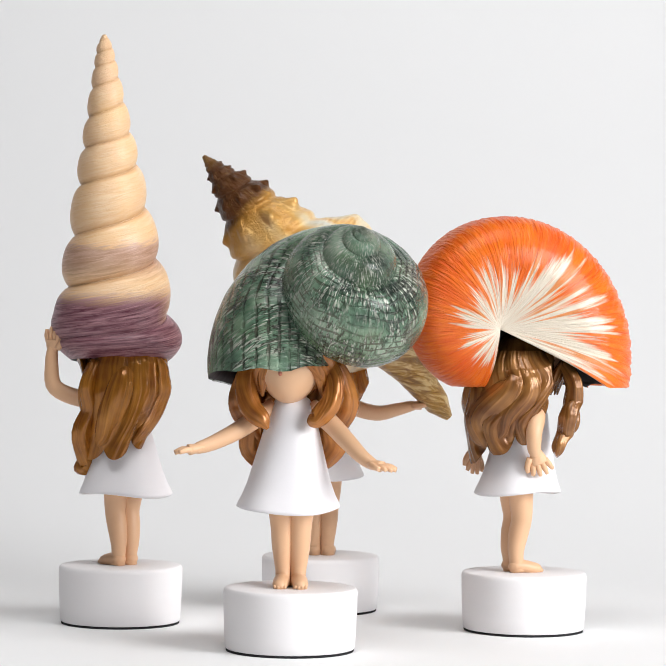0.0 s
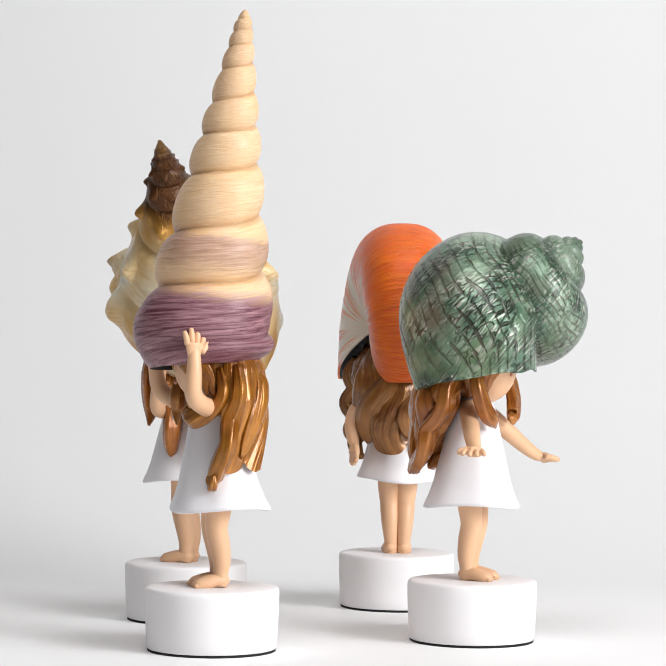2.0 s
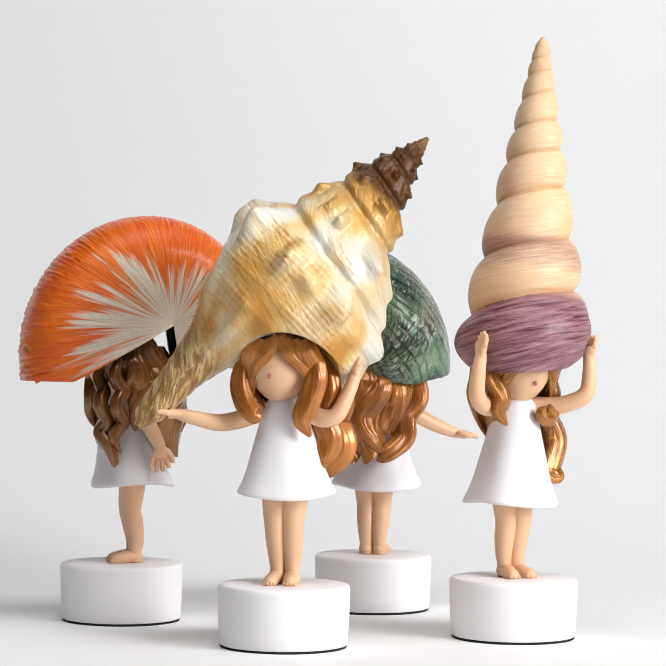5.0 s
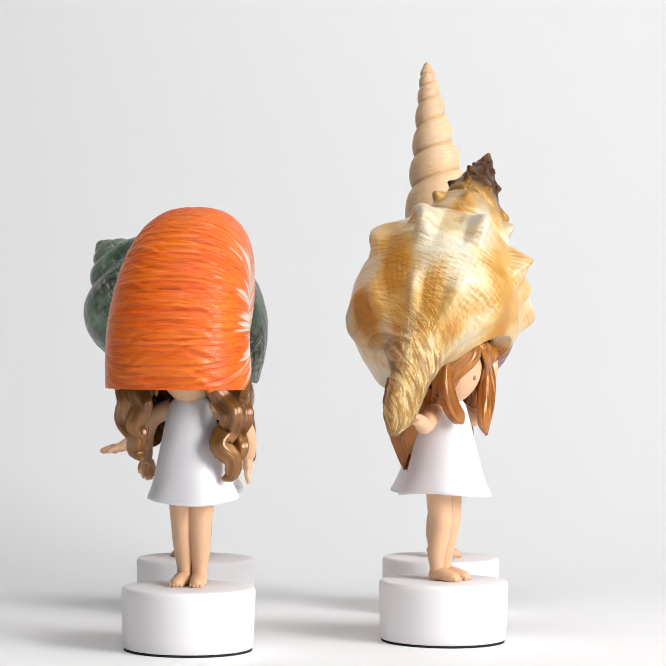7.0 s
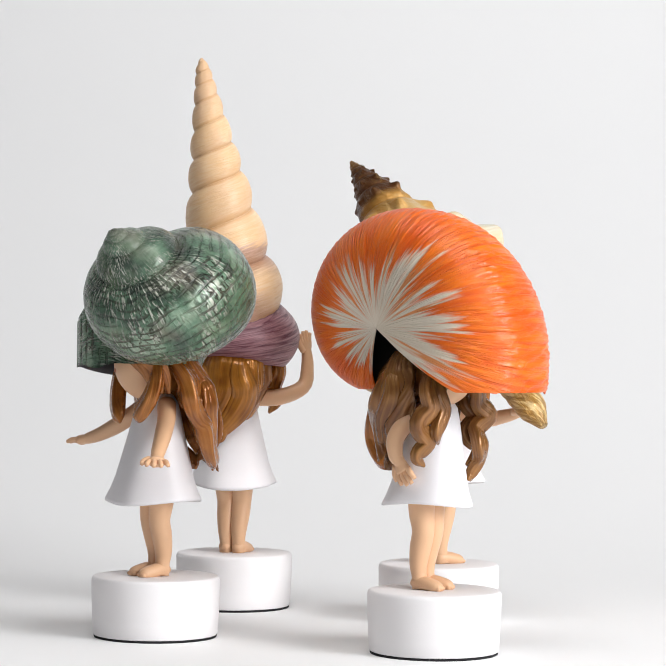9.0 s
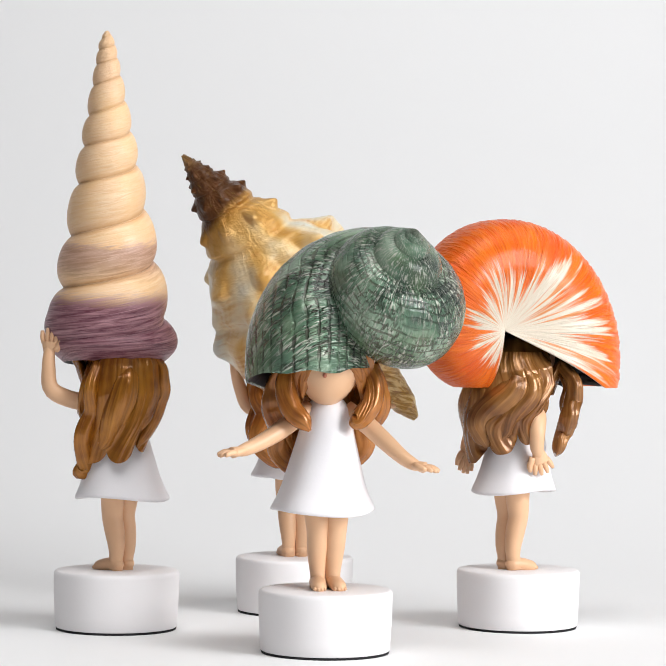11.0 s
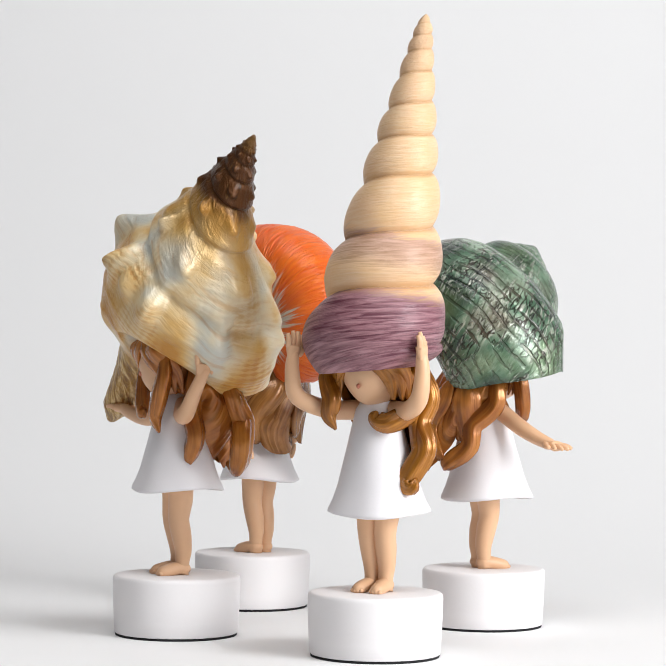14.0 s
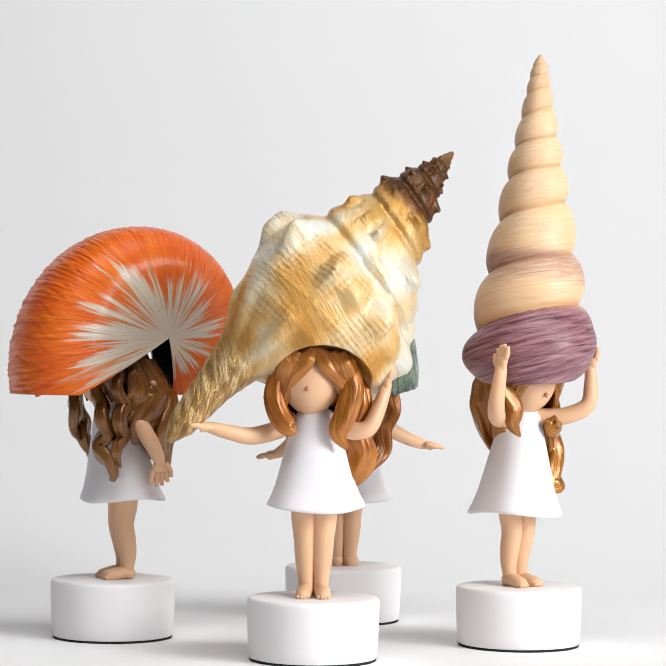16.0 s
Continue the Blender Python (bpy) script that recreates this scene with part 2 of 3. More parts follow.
# ---- mesh helpers ----
class Build:
    """Collects grids of points into one mesh."""

    def __init__(self):
        self.v, self.f, self.m, self.uv, self.n = [], [], [], [], 0

    def grid(self, P, mat=0, closed=True, uv=None, cap=(False, False), above=None):
        """P: rows along, columns round. closed: columns wrap. uv: (rows, columns + 1, 2). above: leave out what lies flat at this height or under it."""
        P = np.asarray(P, float)
        a, b, _ = P.shape
        if uv is None:
            g = np.stack(np.meshgrid(np.linspace(0, 1, a), np.linspace(0, 1, b + 1), indexing="ij"), -1)
            uv = g[..., ::-1]
        base = self.n
        self.v.append(P.reshape(-1, 3))
        self.n += a * b
        for i in range(a - 1):
            for j in range(b if closed else b - 1):
                k = (j + 1) % b
                if above is not None and max(P[i, j, 2], P[i, k, 2], P[i + 1, k, 2], P[i + 1, j, 2]) < above:
                    continue
                self.f.append((base + i * b + j, base + i * b + k, base + (i + 1) * b + k, base + (i + 1) * b + j))
                self.uv += [uv[i, j], uv[i, j + 1], uv[i + 1, j + 1], uv[i + 1, j]]
                self.m.append(mat)
        for end, row in ((cap[0], 0), (cap[1], a - 1)):
            if end:
                loop = [base + row * b + j for j in range(b)]
                self.f.append(tuple(loop[::-1] if row == 0 else loop))
                self.uv += [uv[row, j] for j in range(b)]
                self.m.append(mat)

    def mesh(self, name, materials):
        me = bpy.data.meshes.new(name)
        me.from_pydata(np.concatenate(self.v).tolist(), [], self.f)
        me.uv_layers.new(name="UVMap").data.foreach_set("uv", np.array(self.uv, float).ravel())
        for m in materials:
            me.materials.append(m)
        me.polygons.foreach_set("material_index", self.m)
        me.polygons.foreach_set("use_smooth", [True] * len(self.f))
        bm = bmesh.new()
        bm.from_mesh(me)
        bmesh.ops.recalc_face_normals(bm, faces=bm.faces)
        bm.to_mesh(me)
        bm.free()
        me.update()
        return me


def part(name, me, parent, label=""):
    ob = new(name, me)
    ob.parent = parent
    return tagged(ob, label)


def spline(points, n):
    """n points on a Catmull-Rom curve through rows of numbers."""
    p = np.asarray(points, float)
    p = np.vstack([2 * p[0] - p[1], p, 2 * p[-1] - p[-2]])
    out = []
    for t in np.linspace(0, len(p) - 3 - 1e-9, n):
        i = int(t)
        u = t - i
        a, b, c, d = p[i], p[i + 1], p[i + 2], p[i + 3]
        out.append(0.5 * (2 * b + (c - a) * u + (2 * a - 5 * b + 4 * c - d) * u * u + (3 * b - a - 3 * c + d) * u ** 3))
    return np.array(out)


def tube(points, n=18, sides=12, flat=1.0, hint=(0, 1, 0), ridges=0, depth=0.0, twist=0.0):
    """A tube along rows of (x, y, z, radius). flat squeezes it along hint; ridges run along it."""
    s = spline(points, n)
    c, r = s[:, :3], np.maximum(s[:, 3], 0.0002)
    t = np.gradient(c, axis=0)
    t /= np.linalg.norm(t, axis=1)[:, None]
    h = np.asarray(hint, float)
    e2 = h[None] - (t @ h)[:, None] * t
    e2 /= np.linalg.norm(e2, axis=1)[:, None] + 1e-9
    e1 = np.cross(t, e2)
    rows = []
    for i in range(n):
        a = np.linspace(0, 2 * np.pi, sides, endpoint=False) + twist * i / n
        k = r[i] * (1 + depth * np.cos(ridges * a)) if ridges else r[i] * np.ones(sides)
        rows.append(c[i] + (k * np.cos(a))[:, None] * e1[i] + (k * np.sin(a) * flat)[:, None] * e2[i])
    return np.array(rows)


def ball(centre, rx, ry, rz, n=14, sides=20):
    v = np.linspace(0.02, np.pi - 0.02, n)[:, None]
    a = np.linspace(0, 2 * np.pi, sides, endpoint=False)[None]
    p = np.stack([rx * np.sin(v) * np.cos(a), ry * np.sin(v) * np.sin(a), rz * np.cos(v) + 0 * a], -1)
    return p + np.asarray(centre)


def lathe(profile, sides, centre=(0, 0), wobble=None):
    a = np.linspace(0, 2 * np.pi, sides, endpoint=False)
    rows = []
    for r, z in profile:
        k = r * (1 + (wobble(a, z) if wobble else 0))
        rows.append(np.stack([centre[0] + k * np.cos(a), centre[1] + k * np.sin(a), np.full(sides, z)], -1))
    return np.array(rows)


# ---- the studio ----
def box_mesh(name, x0, x1, y0, y1, z0, z1, mat):
    bm = bmesh.new()
    bmesh.ops.create_cube(bm, size=1, matrix=Matrix.Translation(((x0 + x1) / 2, (y0 + y1) / 2, (z0 + z1) / 2)) @ Matrix.Diagonal((x1 - x0, y1 - y0, z1 - z0, 1)))
    me = bpy.data.meshes.new(name)
    bm.to_mesh(me)
    bm.free()
    me.materials.append(mat)
    return tagged(new(name, me), kind="structure")


def sweep():
    """The white floor, which turns up into the back wall in one smooth curve."""
    pts = [(-2.7, 0.0), (0.25, 0.0)]
    pts += [(0.30 + 0.95 * math.sin(a), 0.95 - 0.95 * math.cos(a)) for a in np.linspace(0.02, math.pi / 2, 40)]
    pts += [(1.25, 1.4), (1.25, 2.4)]
    under = [(1.28, 2.4), (1.28, 0.9), (1.2, 0.3), (0.8, -0.03), (-2.7, -0.03)]
    b = Build()
    b.grid(np.array([[(x, y, z) for y, z in pts + under] for x in np.linspace(-2.0, 2.0, 9)]), cap=(True, True))
    ob = new("floor", b.mesh("floor", [M_FLOOR]))
    return tagged(ob, "seamless white paper sweep, floor curving into backdrop", kind="structure")


sweep()
# unseen walls and ceiling, added to close the set and damp stray light
box_mesh("unseen_wall_west", -2.1, -2.003, -2.8, 1.3, -0.05, 2.45, M_GREY)
box_mesh("unseen_wall_south", -2.0, 2.0, -2.8, -2.703, -0.05, 2.45, M_GREY)
box_mesh("unseen_ceiling", -2.1, 2.1, -2.8, 1.3, 2.453, 2.55, M_GREY)
# the added east wall, also unseen, left open behind the key lamp
box_mesh("unseen_wall_east_1", 2.003, 2.1, -2.8, -2.15, -0.05, 2.45, M_GREY)
box_mesh("unseen_wall_east_2", 2.003, 2.1, -0.75, 1.3, -0.05, 2.45, M_GREY)
box_mesh("unseen_wall_east_3", 2.003, 2.1, -2.148, -0.752, -0.05, 0.3, M_GREY)
box_mesh("unseen_wall_east_4", 2.003, 2.1, -2.148, -0.752, 1.7, 2.45, M_GREY)

# ---- the figurines ----
BASE_H = 0.0378


def pedestal(parent):
    b = Build()
    b.grid(lathe([(0.0002, 0.0015), (0.0384, 0.0015), (0.0389, 0.0022), (0.0394, 0.010), (0.0400, 0.024), (0.0402, 0.0345), (0.0401, 0.0358), (0.0397, 0.0368), (0.0390, 0.0375),
                  (0.0378, 0.03778), (0.030, BASE_H), (0.0002, BASE_H)], 72))
    ped = part("pedestal", b.mesh("pedestal", [M_BASE]), parent, "round matt white pedestal")
    # a thin black disc, which draws the dark line round the foot
    b = Build()
    b.grid(lathe([(0.0002, 0.0), (0.0383, 0.0), (0.0385, 0.0013), (0.0002, 0.0013)], 72))
    part("underside_disc", b.mesh("underside_disc", [M_UNDERSIDE]), ped, "thin black disc under the pedestal")


def dress_rows(hem, lean=(0, 0), low=0.0845):
    """Rows of the A-line dress from neck to hem. hem: radii in x and y."""
    prof = [(0.0055, 0.1530), (0.0100, 0.1505), (0.0128, 0.1460), (0.0150, 0.138), (0.0180, 0.126), (0.0212, 0.114), (0.0250, 0.1), (0.0280, 0.0920), (0.0308, 0.0865), (0.0312, 0.0848), (0.0300, 0.0842), (0.024, 0.088), (0.012, 0.092)]
    a = np.linspace(0, 2 * np.pi, 56, endpoint=False)
    rows = []
    for r, z in prof:
        k = min(1, max(0, (0.145 - z) / 0.06))
        z = 0.153 - (0.153 - z) * (0.153 - low) / (0.153 - 0.0848)
        sx, sy = r * (1 + (hem[0] - 1) * k), r * (1 + (hem[1] - 1) * k)
        fold = 1 + 0.03 * k * np.sin(5 * a + 0.7) + 0.02 * k * np.sin(3 * a + 2)
        rows.append(np.stack([lean[0] * k + sx * np.cos(a) * fold, lean[1] * k + sy * np.sin(a) * fold, z + 0.0016 * k * np.sin(2 * a + 1)], -1))
    return np.array(rows)


def legs(b, spread=0.0060, mat=0, back=0.0):
    for s in (-1, 1):
        x = s * spread
        y = back
        b.grid(tube([(x, y, 0.098, 0.0082), (x, y, 0.085, 0.0078), (x * 0.92, y - 0.001, 0.073, 0.0067), (x * 0.86, y + 0.001, 0.063, 0.0064), (x * 0.80, y + 0.0025, 0.053, 0.0054), (x * 0.76, y + 0.002, 0.046, 0.0046), (x * 0.76, y + 0.001, BASE_H + 0.0006, 0.0051)], 22, 18), mat, cap=(True, True))
        foot = tube([(x * 0.78, y + 0.0068, BASE_H + 0.0028, 0.002), (x * 0.78, y + 0.004, BASE_H + 0.0038, 0.0046), (x * 0.86, y - 0.002, BASE_H + 0.0040, 0.0050), (x * 0.98, y - 0.008, BASE_H + 0.0028, 0.0048), (x * 1.02, y - 0.0125, BASE_H + 0.0018, 0.0041), (x * 1.02, y - 0.0152, BASE_H + 0.0012, 0.0016)], 16, 14, flat=0.85, hint=(0, 0, 1))
        foot[..., 2] = np.maximum(foot[..., 2], BASE_H - 0.0006)
        b.grid(foot, mat, cap=(True, True))
        for k in range(4):
            b.grid(ball((x * 1.02 + (k - 1.5) * 0.0020, y - 0.0143 + 0.0006 * abs(k - 1.3), BASE_H + 0.0014), 0.0012, 0.0019, 0.0013, 6, 8), mat)


def arm(b, pts, palm, mat=0, r=(0.0060, 0.0053, 0.0036)):
    """An arm through its points to the wrist; palm: the way in which the fingers point."""
    n = len(pts)
    rr = np.interp(np.linspace(0, 1, n), [0, 0.5, 1], r)
    w, d = np.array(pts[-1], float), np.array(palm, float)
    d /= np.linalg.norm(d)
    b.grid(tube([(*p, q) for p, q in zip(pts, rr)] + [(*(w + d * 0.005), 0.0021)], 24, 14), mat, cap=(True, True))
    side = np.cross(d, (0, 0, 1)) if abs(d[2]) < 0.8 else np.array((0.25, 1.0, 0)) - np.dot((0.25, 1.0, 0), d) * d
    if abs(d[2]) >= 0.8 and w[0] > 0:
        side[0] = -side[0]
    side /= np.linalg.norm(side)
    up = np.cross(side, d)
    p = [w - d * 0.003, w + d * 0.003, w + d * 0.0065]
    b.grid(tube([(*p[0], 0.0034), (*p[1], 0.0052), (*p[2], 0.0058)], 8, 14, flat=0.58, hint=tuple(up)), mat, cap=(True, True))
    for k in range(4):
        o = (k - 1.5) * 0.0029
        q = w + d * 0.0055 + side * o
        ln = (0.0078, 0.0096, 0.0092, 0.0072)[k]
        bend = up * 0.0006
        b.grid(tube([(*q, 0.0018), (*(q + d * ln * 0.5 + side * o * 0.25 + bend), 0.0018), (*(q + d * ln + side * o * 0.5), 0.0012)], 7, 10), mat, cap=(True, True))
    q = w + d * 0.001 + side * 0.0045
    b.grid(tube([(*q, 0.0022), (*(q + d * 0.0045 + side * 0.0035), 0.0020), (*(q + d * 0.0085 + side * 0.0045), 0.0013)], 7, 10), mat, cap=(True, True))


def lock(b, pts, r, mat, flat=0.6, hint=(0, 1, 0), ridges=5, twist=1.2):
    """One sculpted lock of hair through its points, thick in the middle and pointed at the end."""
    k = np.interp(np.linspace(0, 1, len(pts)), [0, 0.3, 0.6, 0.85, 1], [0.6, 1.0, 0.98, 0.7, 0.15])
    rows = tube([(*p, r * q) for p, q in zip(pts, k)], 34, 28, flat, hint, ridges, 0.10, twist)
    uv = np.stack(np.meshgrid(np.linspace(0, 1, 34), np.linspace(0, 0.8, 29), indexing="ij"), -1)[..., ::-1]
    b.grid(rows, mat, uv=uv + np.array((pts[0][0] * 40, pts[0][1] * 40)), cap=(True, True))


def back_hair(b, mat, rng, width, depth, tips, top=0.180, shift=(0.0, 0.0), span=1.75, n=7, sweep=0.4, wave=0.18, close=0.5, flick=0.004, tresses=6, curl=0.005):
    """The hair behind the head: thick sculpted locks that sway and end in points. tips: (angle, height) of the ends."""
    cols, rows_n = 220, 56
    a = np.linspace(-span, span, cols)
    ph = rng.uniform(0, 6.28)
    ends = np.array(tips, float)

    def turn(q):
        return sweep * q ** 1.6 + wave * np.sin(6.2 * q + ph) * min(1.0, 2 * q)

    def lobes(q):
        c = a - turn(q)
        p = 0.5 * n * c + 0.5 * np.sin(2.3 * c + ph)
        return np.abs(np.cos(p)) ** 0.75, np.abs(np.sin(3.4 * p + 1.5 * q)), np.abs(np.cos(8.3 * p + 3 * q))

    low = np.interp(a, ends[:, 0], ends[:, 1]) + 0.010 * (1 - lobes(1.0)[0]) ** 1.3 + 0.002 * np.sin(3.1 * a + ph)

    def place(q, ang, k=1.0, inset=0.0):
        """A point at the fraction q of the fall, at the angle ang round the head."""
        w = width * np.interp(q, [0, 0.2, 0.45, 0.7, 0.88, 1], [0.74, 0.95, 1.0, 0.5 + 0.5 * close, 0.2 + 0.8 * close, close]) - inset
        d = depth * np.interp(q, [0, 0.2, 0.45, 0.7, 1], [0.66, 0.93, 1.03, 1.02, 0.86]) - inset
        return shift[0] * q * q + w * np.sin(ang) * k, d * np.cos(ang) * k + 0.004 + shift[1] * q * q + flick * q ** 3

    rows = []
    for q in np.linspace(0, 1, rows_n):
        z = top + (low - top) * q
        big, mid, fine = lobes(q)
        k = 1 + (0.05 + 0.10 * q) * (big - 0.6) + (0.016 + 0.012 * q) * (mid - 0.6) + 0.009 * (fine - 0.6)
        x0, y0 = place(q, a, k)
        x1, y1 = place(q, a[::-1], k[::-1], 0.0065 * (1 - q ** 3))
        rows.append(np.vstack([np.stack([x0, y0, z], -1), np.stack([x1, y1, z[::-1]], -1)]))
    uv = np.stack(np.meshgrid(np.linspace(0, 1, rows_n), np.linspace(0, 3, 2 * cols + 1), indexing="ij"), -1)[..., ::-1].copy()
    for i, q in enumerate(np.linspace(0, 1, rows_n)):
        uv[i, :, 0] -= 0.75 * turn(q) / span
    b.grid(rows, mat, uv=uv)
    for i in range(tresses):
        p = span * 0.86 * (2 * (i + 0.5) / tresses - 1) + rng.uniform(-0.12, 0.12)
        start, sway, r = rng.uniform(0.05, 0.25), rng.uniform(0.08, 0.17) * (-1) ** i, rng.uniform(0.0075, 0.0100)
        end = float(np.interp(p, ends[:, 0], ends[:, 1])) + rng.uniform(0.0, 0.007)
        way = 1 if sweep > 0 else -1
        pts = []
        for q in np.linspace(start, 1.0, 9):
            h = max(0.0, q - 0.8) / 0.2
            x, y = place(q, min(max(p + 0.8 * turn(q) + sway * math.sin(7 * q), -span), span), 1.0, 0.0012 if q > start else 0.006)
            pts.append((float(x) + way * curl * h * h * math.cos(p), float(y) - way * curl * h * h * math.sin(p), top + (end - top) * q + 0.35 * curl * h ** 3))
        lock(b, pts, r, mat, 0.55, (math.sin(p), math.cos(p), 0), 4, 0.9)


def head(b, tilt=(0, 0), mouth=(0, 0.0)):
    c = (tilt[0], -0.004 + tilt[1], 0.1700)
    skull = ball(c, 0.0205, 0.0205, 0.0225, 18, 28)
    fall = np.clip((c[2] - skull[..., 2]) / 0.0225, 0, 1)
    skull[..., 0] = c[0] + (skull[..., 0] - c[0]) * (1 - 0.22 * fall)
    b.grid(skull, 0)
    b.grid(tube([(0, 0.001, 0.148, 0.0062), (0, 0, 0.156, 0.006)], 6, 14), 0)
    a = mouth[0]
    b.grid(ball((c[0] + 0.0198 * math.sin(a), c[1] - 0.0198 * math.cos(a), 0.1600 + mouth[1]), 0.0014, 0.0010, 0.0016, 8, 10), 3)


def fringe(b, mat, top=0.186):
    """Locks that part over the brow and fall beside the face."""
    for s in (-1, 1):
        lock(b, [(s * 0.001, -0.0215, top + 0.002), (s * 0.006, -0.0242, top - 0.006), (s * 0.0125, -0.0222, top - 0.014), (s * 0.0175, -0.0180, top - 0.024)], 0.0048, mat, 0.55, (s * 0.4, -1, 0), 4, s * 0.6)
        for k, (x0, x1) in enumerate(((0.004, 0.017), (0.010, 0.0205), (0.016, 0.0225))):
            lock(b, [(s * x0, -0.0215, top), (s * (x0 * 0.5 + x1 * 0.5), -0.0225, top - 0.008), (s * x1, -0.0165 + 0.003 * k, top - 0.020), (s * (x1 + 0.001), -0.013 + 0.004 * k, top - 0.034)], 0.0056, mat, 0.55, (s * 0.6, -1, 0), 4, s * 0.6)


def doll(name, parent, hair, arms, locks, seed, back, hem=(1, 0.95), tilt=(0, 0), mouth=(0, 0), lean=(0, 0), low=0.0845, stand=0.0):
    """back: the arguments of the hair behind the head."""
    rng = random.Random(seed)
    b = Build()
    legs(b, back=stand)
    b.grid(dress_rows(hem, lean, low), 1, cap=(True, True))
    head(b, tilt, mouth)
    fringe(b, 2)
    b.grid(ball((tilt[0], 0.0015 + tilt[1], 0.1715), 0.0226, 0.0226, 0.0225, 16, 28), 2)
    back_hair(b, 2, rng, **back)
    for pts, r in locks:
        lock(b, pts, r, 2, 0.7, (0, 1, 0), 5, 1.4)
    for pts, palm in arms:
        arm(b, pts, palm)
    return part("doll", b.mesh(name, [M_SKIN, M_DRESS, hair, M_LIP]), parent, "painted resin doll in a white dress, long brown hair")


def axis_frame(apex, foot, toward=(0, -1, 0)):
    """The apex, and the unit ways down the axis, towards the given side, and across."""
    p, q = np.asarray(apex, float), np.asarray(foot, float)
    ln = np.linalg.norm(q - p)
    d = (q - p) / ln
    e1 = np.asarray(toward, float) - d * np.dot(d, toward)
    e1 /= np.linalg.norm(e1)
    return p, d, e1, np.cross(d, e1), ln


def auger_shell(parent):
    p, d, e1, e2, ln = axis_frame((0.0241, 0.0109, 0.3803), (-0.001, -0.0085, 0.166))
    nu, nv = 96, 420
    phi = np.linspace(0, 2 * np.pi, nu + 1)
    P, UV = [], []
    seams = [0, 0.0064, 0.0136, 0.0230, 0.037, 0.0565, 0.0760, 0.1005, 0.135, 0.1680, 0.2095, 0.2525]
    for x in np.linspace(0, 1, nv) ** 1.1 * ln:
        x = max(x, 0.0003)
        turn = np.interp(x, seams, range(len(seams))) - phi / (2 * np.pi)
        f = turn - np.floor(turn)
        r = 0.0036 * min(1.0, math.sqrt(x / 0.008)) + 0.200 * x
        k = 0.81 + 0.195 * (1 - np.abs(2 * f ** 0.85 - 1) ** 2.4)
        q = max(0.0, (x - ln + 0.036) / 0.036)
        if q > 0:
            k = k * (1 - q) + np.maximum(k, 1.0) * q
            k = (k + 0.05 * math.sin(math.pi * q)) * (1 - 0.36 * q ** 2.7)
        r = r * k
        ring = p + d * x + (r * np.cos(phi))[:, None] * e1 + (r * np.sin(phi))[:, None] * e2
        ring[:, 2] += q * q * (0.0035 + 0.13 * (ring[:, 1] + 0.008))
        ring[:, 2] += max(0.0, (x - ln + 0.060) / 0.060) ** 1.5 * 0.20 * ring[:, 0]    # the mouth is cut askew
        P.append(ring)
        UV.append(np.stack([np.floor(turn) + phi / (2 * np.pi), f], -1))
    P, UV = np.array(P)[:, :-1], np.array(UV)
    b = Build()
    b.grid(P, 0, uv=UV, cap=(True, False))
    bottom = P[-1]
    mid = bottom.mean(0)
    # under the rim: the hollow's shade, put into the colour
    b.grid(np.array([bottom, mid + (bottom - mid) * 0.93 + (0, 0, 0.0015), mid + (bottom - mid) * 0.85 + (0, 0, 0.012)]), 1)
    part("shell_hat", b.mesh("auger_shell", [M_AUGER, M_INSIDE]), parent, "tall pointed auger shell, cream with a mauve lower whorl")


